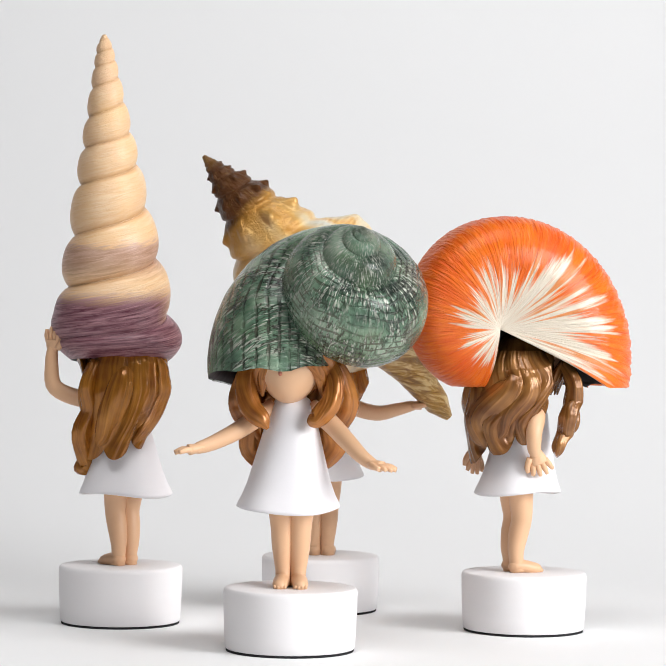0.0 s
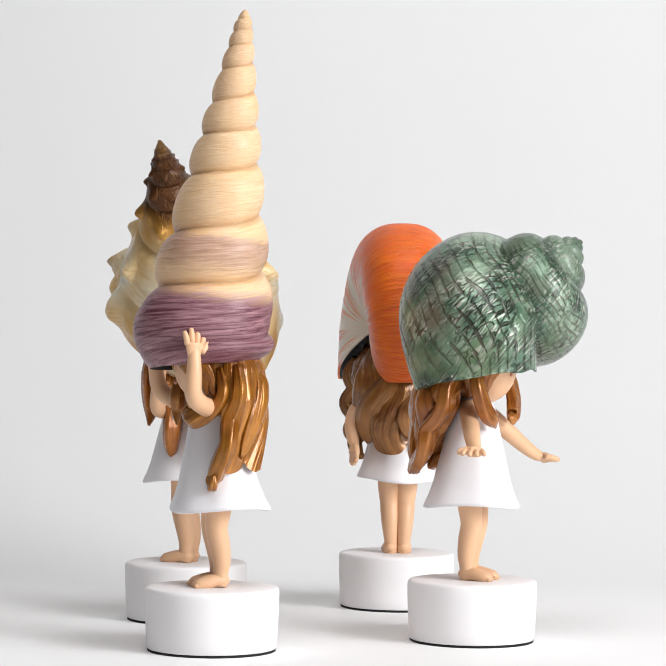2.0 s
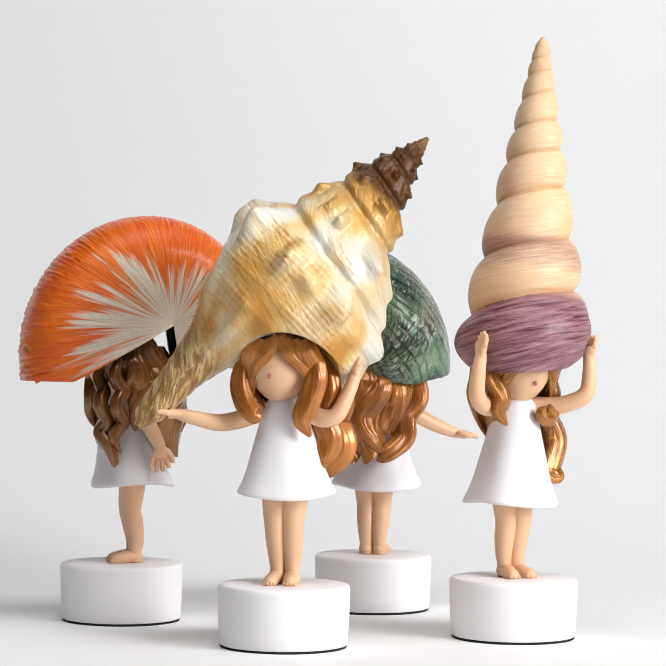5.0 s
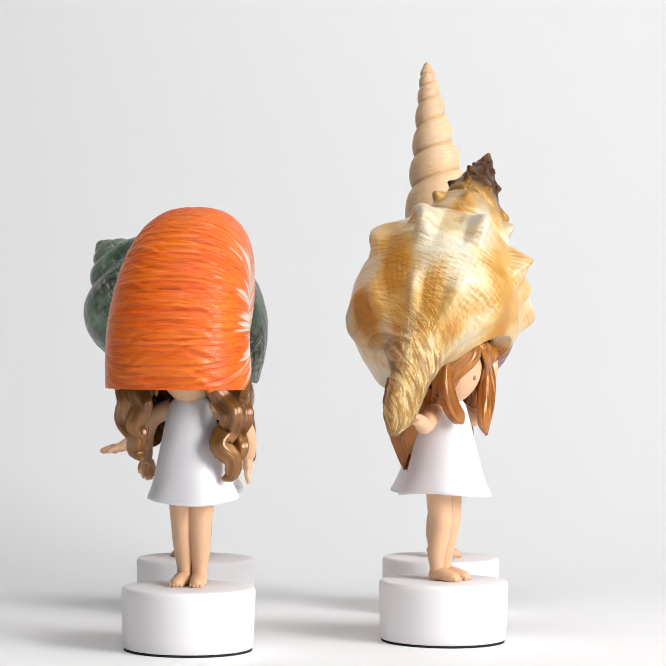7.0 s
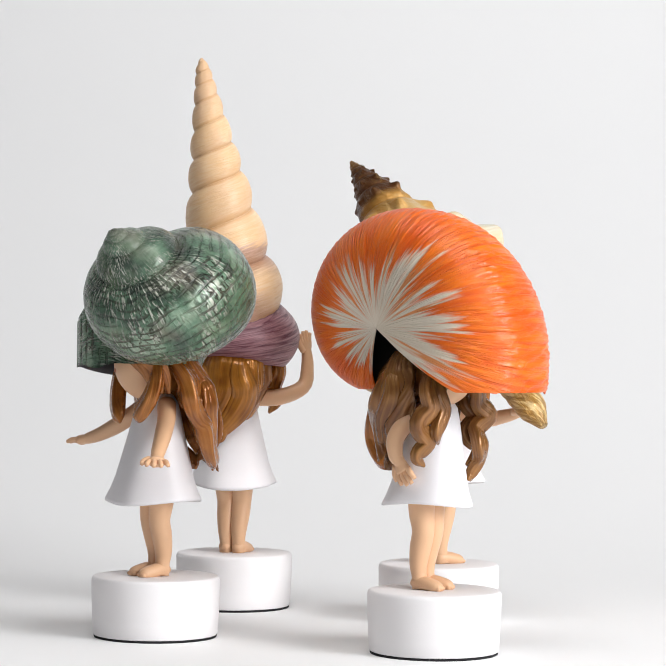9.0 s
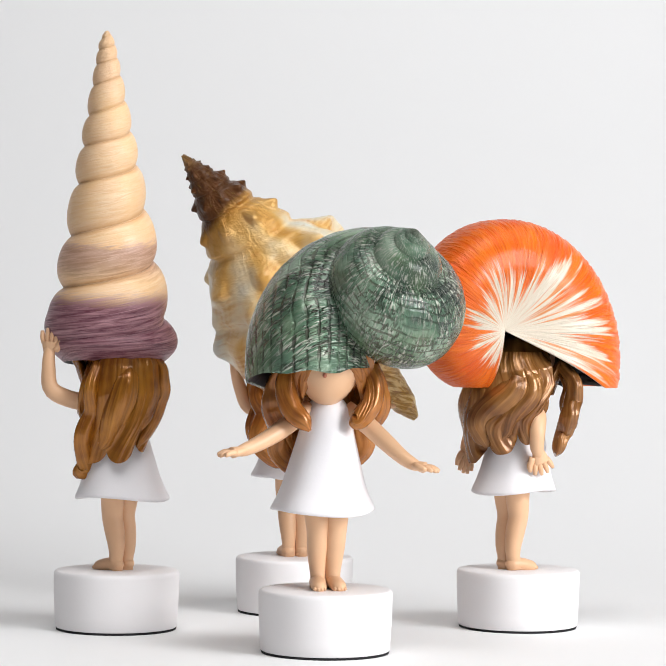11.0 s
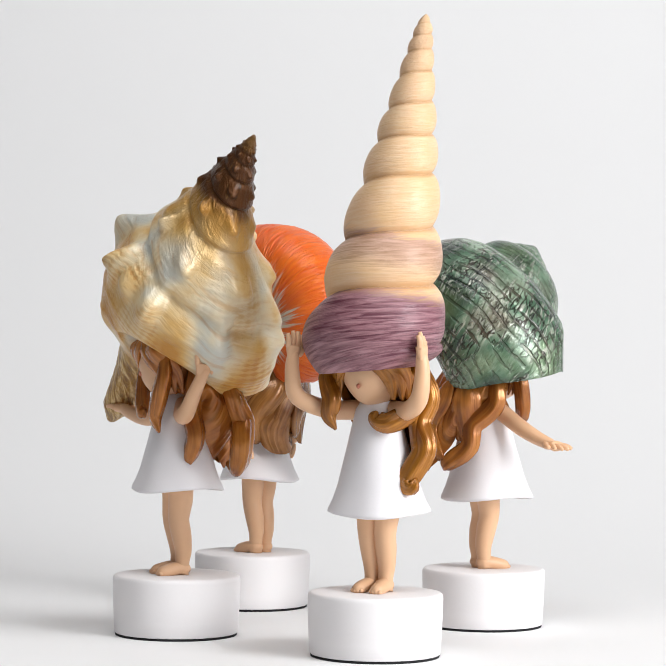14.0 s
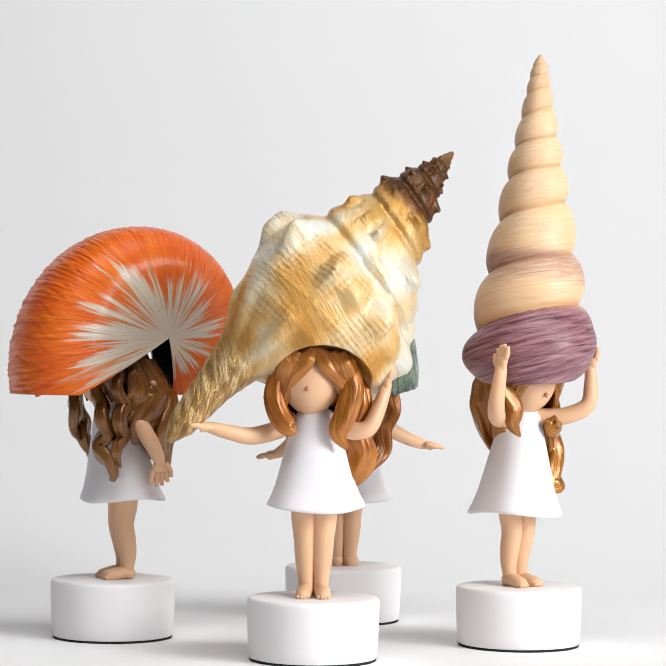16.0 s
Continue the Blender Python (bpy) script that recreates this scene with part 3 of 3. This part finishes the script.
def turban_shell(parent):
    apex = np.array((0.0405, -0.0567, 0.2517))
    a = np.array((0.2003, -0.6585, 0.6930))
    a /= np.linalg.norm(a)
    e1 = np.cross((0, 0, 1), a)
    e1 /= np.linalg.norm(e1)      # level, to the right seen from the apex
    e2 = np.cross(a, e1)          # upwards
    k = math.log(1.937) / (2 * math.pi)
    R, T, rho = 0.0366, 0.0892, 0.0384
    end = 3.20                    # where the lip lies, round the axis
    n, m = 420, 300
    v = np.linspace(0, 2 * np.pi, m + 1)
    P, UV = [], []
    for g in np.linspace(-5 * 2 * math.pi, 0, n):
        s = math.exp(k * g)
        out = e1 * math.cos(end + g) + e2 * math.sin(end + g)
        c = apex + out * R * s - a * T * s - np.array((0, 0, 0.015 * max(0.0, (g + 2.2) / 2.2) ** 1.4))
        wob = 0.05 * math.sin(4.1 * g) * np.sin(2 * v) + 0.03 * np.sin(9 * g + 3 * v)
        cord = np.cos(36 * (v + wob) + 1.2 * np.sin(4 * v))
        rib = 1 + 0.012 * min(1.0, s * 1.6) ** 2 * (1 - np.maximum(0, cord) ** 3) * (0.75 + 0.25 * np.sin(23 * g + 2 * v)) + 0.003 * np.sin(61 * g + 4 * v)
        P.append(c + (rho * s * np.cos(v) * rib)[:, None] * out + (rho * s * 1.247 * np.sin(v) * rib)[:, None] * a)
        UV.append(np.stack([np.full(m + 1, 3 * g / (2 * math.pi)), (v + wob + 1.2 / 36 * np.sin(4 * v)) / (2 * np.pi) * 3], -1))
    for i in range(1, 15):        # the lip drops straight on to the hair
        P.append(P[n - 1] - np.array((0, 0, 0.004 * i)))
        UV.append(UV[n - 1] + np.array((0.05 * i, 0)))
    P = np.array(P)[:, :-1]
    lip = 0.1610 - 0.17 * P[..., 1] + 0.32 * np.maximum(0, P[..., 0]) + 0.0008 * np.sin(P[..., 0] * 250)
    lip[:n - 40] = 0.157
    P[..., 2] = np.maximum(P[..., 2], lip)
    b = Build()
    b.grid(P, 0, uv=np.array(UV))
    last = P[-1]
    mid = last.mean(0)
    # closes the mouth in near-black, as a shaded hollow
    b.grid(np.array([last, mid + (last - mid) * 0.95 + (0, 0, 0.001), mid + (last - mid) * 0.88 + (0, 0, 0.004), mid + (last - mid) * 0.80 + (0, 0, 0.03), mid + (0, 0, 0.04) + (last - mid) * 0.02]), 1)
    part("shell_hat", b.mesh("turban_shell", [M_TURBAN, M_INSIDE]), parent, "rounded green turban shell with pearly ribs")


def whelk_shell(parent):
    p, d, e1, e2, ln = axis_frame((0.0828, 0.0179, 0.3094), (-0.0880, -0.0170, 0.1320))
    nu, nv = 160, 340
    phi = np.linspace(0, 2 * np.pi, nu + 1)
    along = [0, 0.010, 0.0345, 0.0545, 0.070, 0.0845, 0.100, 0.117, 0.135, 0.150, 0.168, 0.184, 0.205, 0.236, ln]
    upper = [0.001, 0.0050, 0.0145, 0.0200, 0.0245, 0.0315, 0.0385, 0.0425, 0.0405, 0.0345, 0.0265, 0.0205, 0.0160, 0.0100, 0.0030]
    lower = [0.001, 0.0055, 0.0175, 0.0275, 0.0385, 0.0490, 0.0555, 0.0605, 0.0580, 0.0480, 0.0250, 0.0120, 0.0085, 0.0075, 0.0025]
    front = [0.001, 0.0050, 0.0130, 0.0190, 0.0250, 0.0330, 0.0405, 0.0455, 0.0470, 0.0430, 0.0290, 0.0165, 0.0120, 0.0100, 0.0030]
    back = [0.001, 0.0050, 0.0135, 0.0200, 0.0270, 0.0375, 0.0490, 0.0545, 0.0570, 0.0560, 0.0440, 0.0230, 0.0120, 0.0100, 0.0030]
    P, UV = [], []
    for x in np.linspace(0.0004, ln, nv):
        turn = np.log(x / 0.098) / math.log(1.55) + phi / (2 * np.pi) + 0.1
        f = turn - np.floor(turn)
        u, w, l, k = (np.interp(x, along, q) for q in (upper, front, lower, back))
        w = w + (k - w) * (0.5 - 0.5 * np.cos(phi))
        up = np.sin(phi)
        base = w + (u - w) * np.maximum(0, up) ** 2 + (l - w) * np.maximum(0, -up) ** 2
        step = -0.13 * np.clip((0.125 - x) / 0.03, 0, 1) * np.exp(-(np.minimum(f, 1 - f) / 0.10) ** 2)
        lobe = np.exp(-((np.degrees(phi) - 235) / 36) ** 2) * np.interp(x, [0.08, 0.11, 0.13, 0.15, 0.166, 0.185], [0, 0.012, 0.022, 0.031, 0.027, 0])
        # knobs on the shoulder of each whorl, the last row the largest
        row = np.exp(-((f - 0.42) / 0.16) ** 2) * np.clip((0.125 - x) / 0.02, 0, 1)
        big = math.exp(-((x - 0.110) / 0.014) ** 2) + 0.45 * math.exp(-((x - 0.160) / 0.011) ** 2)
        peak = np.maximum(0, np.cos(7 * phi + 0.4 + 2.1 * np.floor(turn))) ** 1.0
        peak = peak * (0.8 + 0.35 * np.sin(5.3 * phi + 2.7 * np.floor(turn)))
        crown = np.maximum(0, np.cos(8 * phi + 0.4)) ** 1.5
        r = base * (1 + step + 0.25 * row * peak) + big * crown * 0.0095 + lobe
        if x > 0.180:
            r = r * (1 + 0.022 * min(1, (x - 0.18) / 0.02) * (0.7 + 0.3 * np.sin(5 * phi + 90 * x)) * np.sin((x / ln + 0.16 * phi / (2 * np.pi)) * 190 + 1.5 * np.sin(2 * phi)))
        P.append(p + d * x + (r * np.cos(phi))[:, None] * e1 + (r * np.sin(phi))[:, None] * e2)
        UV.append(np.stack([phi / (2 * np.pi), np.full(nu + 1, x / ln)], -1))
    P = np.array(P)[:, :-1]
    # the hollow into which the head fits
    c, s = np.array((0.004, -0.030, 0.138)), np.array((0.041, 0.060, 0.053))
    q = (P - c) / s
    l = np.linalg.norm(q, axis=-1, keepdims=True)
    inside = (l < 1) & (P[..., 2:] > 0)
    P = np.where(inside, c + s * q / np.maximum(l, 0.2), P)
    b = Build()
    b.grid(P, 0, uv=np.array(UV), cap=(True, True))
    part("shell_hat", b.mesh("whelk_shell", [M_WHELK, M_INSIDE]), parent, "knobbed whelk shell, amber and ivory with a dark brown spire")


def orange_shell(parent):
    hub = np.array((0.0, 0.0300, 0.1935))
    n, m = 720, 96
    v = np.linspace(0, np.pi, m)
    P, UV = [], []
    for g in np.linspace(0.15, 1.5 * math.pi + 0.50, n):
        rho = 0.0386 * math.exp(0.194 * g)
        w = np.interp(g, [0, 0.6, 1.57, 3.14, 4.71, 5.3], [0.021, 0.026, 0.031, 0.043, 0.0585, 0.0605])
        s = np.sin(v)
        lat = np.sign(np.cos(v)) * np.abs(np.cos(v)) ** 0.78 * w * (1 - (1 - 0.020 / w) * (1 - s) ** 1.6)
        rad = rho * s ** 0.95
        swing = 0.10 * np.sin(3 * v + 2 * g) + 0.05 * np.sin(7 * v - 3 * g) + 0.012 * np.sin(23 * v + 9 * g)
        ridge = np.sin(70 * (g + swing)) + 0.8 * np.sin(113 * (g + 0.8 * swing) + 2 * np.sin(2 * g + 3 * v)) + 0.7 * np.sin(171 * g + 9 * swing)
        rad = rad * (1 + 0.0042 * ridge * s * np.interp(g, [1.57, 3.4, 4.4], [0.45, 0.6, 1.0]) * min(1.0, (1.5 * math.pi + 0.50 - g) / 0.12))
        # from straight down, by the back, over the top, to the front
        y = np.sin(g) * rad
        z = -np.cos(g) * rad
        P.append(np.stack([lat - 0.001, hub[1] + y, hub[2] + z], -1))
        UV.append(np.stack([np.full(m, g), 1 - np.abs(np.linspace(-1, 1, m))], -1))
    P, UV = np.array(P), np.array(UV)
    # the lip is cut level; the rounded back of the whorl hangs a little lower
    P[..., 2] = np.maximum(P[..., 2], np.where(UV[..., 0] > 2.0, 0.1570, 0.1500))
    b = Build()
    b.grid(P, 0, closed=False, uv=UV, above=0.15701)
    ob = part("shell_hat", b.mesh("orange_shell", [M_ORANGE, M_INSIDE]), parent, "glossy orange shell with white rays from its hub")
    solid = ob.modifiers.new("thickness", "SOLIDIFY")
    # inner faces take the near-black that paints in the shade
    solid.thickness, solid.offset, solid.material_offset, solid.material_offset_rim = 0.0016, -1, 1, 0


def figurine(label):
    thing = tagged(new("figurine"), label, "figurine", "shell girl figurines")
    pedestal(thing)
    return thing


def build_auger():
    f = figurine("girl figurine holding a tall cream and mauve shell, white pedestal")
    arms = [([(-0.011, 0.000, 0.1455), (-0.028, -0.010, 0.1455), (-0.0415, -0.023, 0.153), (-0.0430, -0.027, 0.167), (-0.0420, -0.028, 0.177)], (0.10, 0.02, 1)),
            ([(0.011, 0.000, 0.1455), (0.026, -0.011, 0.1460), (0.0385, -0.021, 0.153), (0.0410, -0.0215, 0.167), (0.0405, -0.0215, 0.177)], (-0.08, 0.02, 1))]
    locks = [([(-0.022, -0.013, 0.178), (-0.026, -0.014, 0.165), (-0.021, -0.018, 0.152), (-0.0225, -0.018, 0.142), (-0.0175, -0.019, 0.134)], 0.0060),
             ([(0.022, -0.002, 0.168), (0.027, -0.001, 0.154), (0.023, -0.007, 0.144), (0.015, -0.015, 0.139), (0.0085, -0.018, 0.1415), (0.010, -0.019, 0.1455)], 0.0062),
             ([(0.025, 0.008, 0.170), (0.0315, 0.008, 0.154), (0.0265, 0.004, 0.139), (0.0315, 0.001, 0.124), (0.026, -0.003, 0.111), (0.0225, -0.005, 0.1035), (0.0275, -0.007, 0.1015), (0.0295, -0.006, 0.1065)], 0.0072)]
    back = dict(width=0.0280, depth=0.0275, tips=[(-1.8, 0.126), (-0.9, 0.117), (0.0, 0.111), (0.9, 0.106), (1.8, 0.106)], top=0.183, shift=(0.009, -0.006), n=6, sweep=0.50, wave=0.12, close=0.62, tresses=2, curl=0.004)
    doll("doll_auger", f, M_HAIR_A, arms, locks, 3, back, (0.97, 0.97), stand=0.002, lean=(0, 0.004))
    auger_shell(f)
    return f


def build_turban():
    f = figurine("girl figurine, arms open, under a green shell, white pedestal")
    arms = [([(-0.011, 0.000, 0.1450), (-0.020, -0.004, 0.1395), (-0.033, -0.010, 0.1310), (-0.046, -0.016, 0.1245), (-0.0545, -0.020, 0.1215)], (-1, -0.25, -0.2)),
            ([(0.011, 0.000, 0.1450), (0.022, -0.006, 0.1370), (0.032, -0.014, 0.1270), (0.041, -0.022, 0.1180), (0.0475, -0.027, 0.1135)], (0.9, -0.45, -0.25))]
    locks = [([(-0.024, -0.010, 0.176), (-0.028, -0.012, 0.160), (-0.025, -0.015, 0.146), (-0.018, -0.018, 0.138), (-0.014, -0.019, 0.133)], 0.0065),
             ([(0.020, -0.012, 0.176), (0.025, -0.015, 0.162), (0.023, -0.018, 0.150), (0.017, -0.020, 0.142), (0.013, -0.021, 0.139), (0.011, -0.020, 0.142)], 0.0062),
             ([(0.025, -0.003, 0.172), (0.030, 0.003, 0.159), (0.031, 0.006, 0.146), (0.025, 0.017, 0.134), (0.025, 0.021, 0.121), (0.015, 0.031, 0.110), (0.009, 0.033, 0.106)], 0.0080),
             ([(-0.025, -0.003, 0.172), (-0.030, 0.006, 0.159), (-0.031, 0.008, 0.146), (-0.025, 0.020, 0.133), (-0.025, 0.023, 0.119), (-0.014, 0.033, 0.108), (-0.008, 0.033, 0.104)], 0.0080)]
    back = dict(width=0.0300, depth=0.0325, tips=[(-1.8, 0.138), (-1.0, 0.113), (0.0, 0.100), (1.0, 0.110), (1.8, 0.136)], top=0.172, n=7, sweep=-0.30, wave=0.26, close=0.60, flick=0.009, tresses=3, curl=0.003)
    doll("doll_turban", f, M_HAIR_G, arms, locks, 5, back, lean=(-0.003, 0), tilt=(-0.002, -0.003), mouth=(-0.25, 0.006))
    turban_shell(f)
    return f


def build_whelk():
    f = figurine("girl figurine steadying a large knobbed amber shell, white pedestal")
    arms = [([(-0.011, 0.000, 0.1450), (-0.022, -0.002, 0.139), (-0.038, -0.008, 0.1350), (-0.052, -0.014, 0.1375), (-0.062, -0.016, 0.1400)], (-1, -0.1, 0.1)),
            ([(0.011, 0.000, 0.1450), (0.022, -0.005, 0.1390), (0.032, -0.006, 0.1405), (0.0385, -0.003, 0.1530), (0.0425, 0.001, 0.1650)], (0.12, 0.05, 1))]
    locks = [([(-0.020, -0.014, 0.180), (-0.025, -0.015, 0.162), (-0.022, -0.017, 0.148), (-0.015, -0.019, 0.140), (-0.011, -0.019, 0.141)], 0.0064),
             ([(0.018, -0.015, 0.182), (0.022, -0.017, 0.165), (0.018, -0.019, 0.150), (0.014, -0.020, 0.138), (0.019, -0.019, 0.128)], 0.0070),
             ([(0.024, 0.002, 0.175), (0.027, 0.000, 0.155), (0.0225, 0.001, 0.140), (0.0270, 0.002, 0.126), (0.023, 0.000, 0.114), (0.0195, 0.000, 0.107)], 0.0080),
             ([(0.018, 0.022, 0.165), (0.028, 0.026, 0.150), (0.023, 0.034, 0.136), (0.028, 0.032, 0.120), (0.017, 0.033, 0.107), (0.012, 0.028, 0.108)], 0.0098)]
    back = dict(width=0.0310, depth=0.0360, tips=[(-1.8, 0.144), (-1.0, 0.117), (0.0, 0.101), (1.0, 0.112), (1.8, 0.136)], top=0.174, n=9, sweep=0.15, wave=0.14, close=0.34, flick=-0.006, tresses=0)
    doll("doll_whelk", f, M_HAIR_C, arms, locks, 8, back, (0.96, 0.92), low=0.0918, tilt=(-0.003, 0), mouth=(-0.1, 0.004))
    whelk_shell(f)
    return f


def build_orange():
    f = figurine("girl figurine, arms lowered, under an orange shell, white pedestal")
    arms = [([(-0.011, 0.002, 0.1450), (-0.024, 0.005, 0.139), (-0.030, 0.010, 0.129), (-0.030, 0.010, 0.119), (-0.029, 0.008, 0.115)], (0.1, -0.5, -1)),
            ([(0.011, 0.002, 0.1450), (0.025, 0.006, 0.141), (0.032, 0.012, 0.130), (0.032, 0.018, 0.119), (0.031, 0.020, 0.114)], (0.05, 0.0, -1))]
    locks = [([(-0.024, -0.014, 0.172), (-0.036, -0.015, 0.160), (-0.034, -0.016, 0.148), (-0.037, -0.010, 0.138), (-0.030, -0.012, 0.128), (-0.032, -0.006, 0.119), (-0.027, -0.008, 0.113)], 0.0072),
             ([(-0.020, -0.016, 0.172), (-0.029, -0.018, 0.158), (-0.025, -0.019, 0.146), (-0.030, -0.018, 0.134), (-0.025, -0.016, 0.126)], 0.0062),
             ([(0.020, -0.014, 0.172), (0.018, -0.019, 0.160), (0.023, -0.016, 0.150), (0.030, -0.019, 0.142), (0.026, -0.013, 0.133), (0.022, -0.018, 0.124), (0.029, -0.013, 0.115), (0.027, -0.009, 0.106), (0.022, -0.010, 0.103)], 0.0068),
             ([(0.028, -0.006, 0.172), (0.033, -0.010, 0.161), (0.029, -0.004, 0.151), (0.034, -0.009, 0.141), (0.029, -0.004, 0.131), (0.033, -0.010, 0.121), (0.028, -0.005, 0.111)], 0.0066)]
    back = dict(width=0.0320, depth=0.0330, tips=[(-1.8, 0.132), (-0.9, 0.114), (0.0, 0.107), (0.9, 0.112), (1.8, 0.128)], top=0.180, n=7, sweep=0.20, wave=0.36, close=0.84, flick=0.002, tresses=5, curl=0.006)
    doll("doll_orange", f, M_HAIR_O, arms, locks, 12, back, (0.88, 0.88), low=0.0892, stand=0.006, lean=(0, 0.006), mouth=(-0.1, 0.000))
    orange_shell(f)
    return f


A, G, C, O = build_auger(), build_turban(), build_whelk(), build_orange()

# ---- what moves: all four glide round one centre at one pace ----
PACE = 0.58838


def orbit(thing, radius, angle, facing):
    """angle: where it stands at 0 s; facing: the time at which it faces the camera."""
    rows = []
    for i in range(65):
        t = i * 0.25
        q = angle + PACE * t
        rows.append((t, pose(radius * math.sin(q), -radius * math.cos(q), 0, 0, 0, math.degrees(PACE * (t - facing)))))
    walk(thing, rows)


def motions():
    orbit(A, 0.1294, -1.6813, 4.2)
    orbit(G, 0.1118, -0.1416, 0.0)
    orbit(C, 0.0954, 3.1294, 5.32)
    orbit(O, 0.1327, 1.5463, 7.3)


motions()
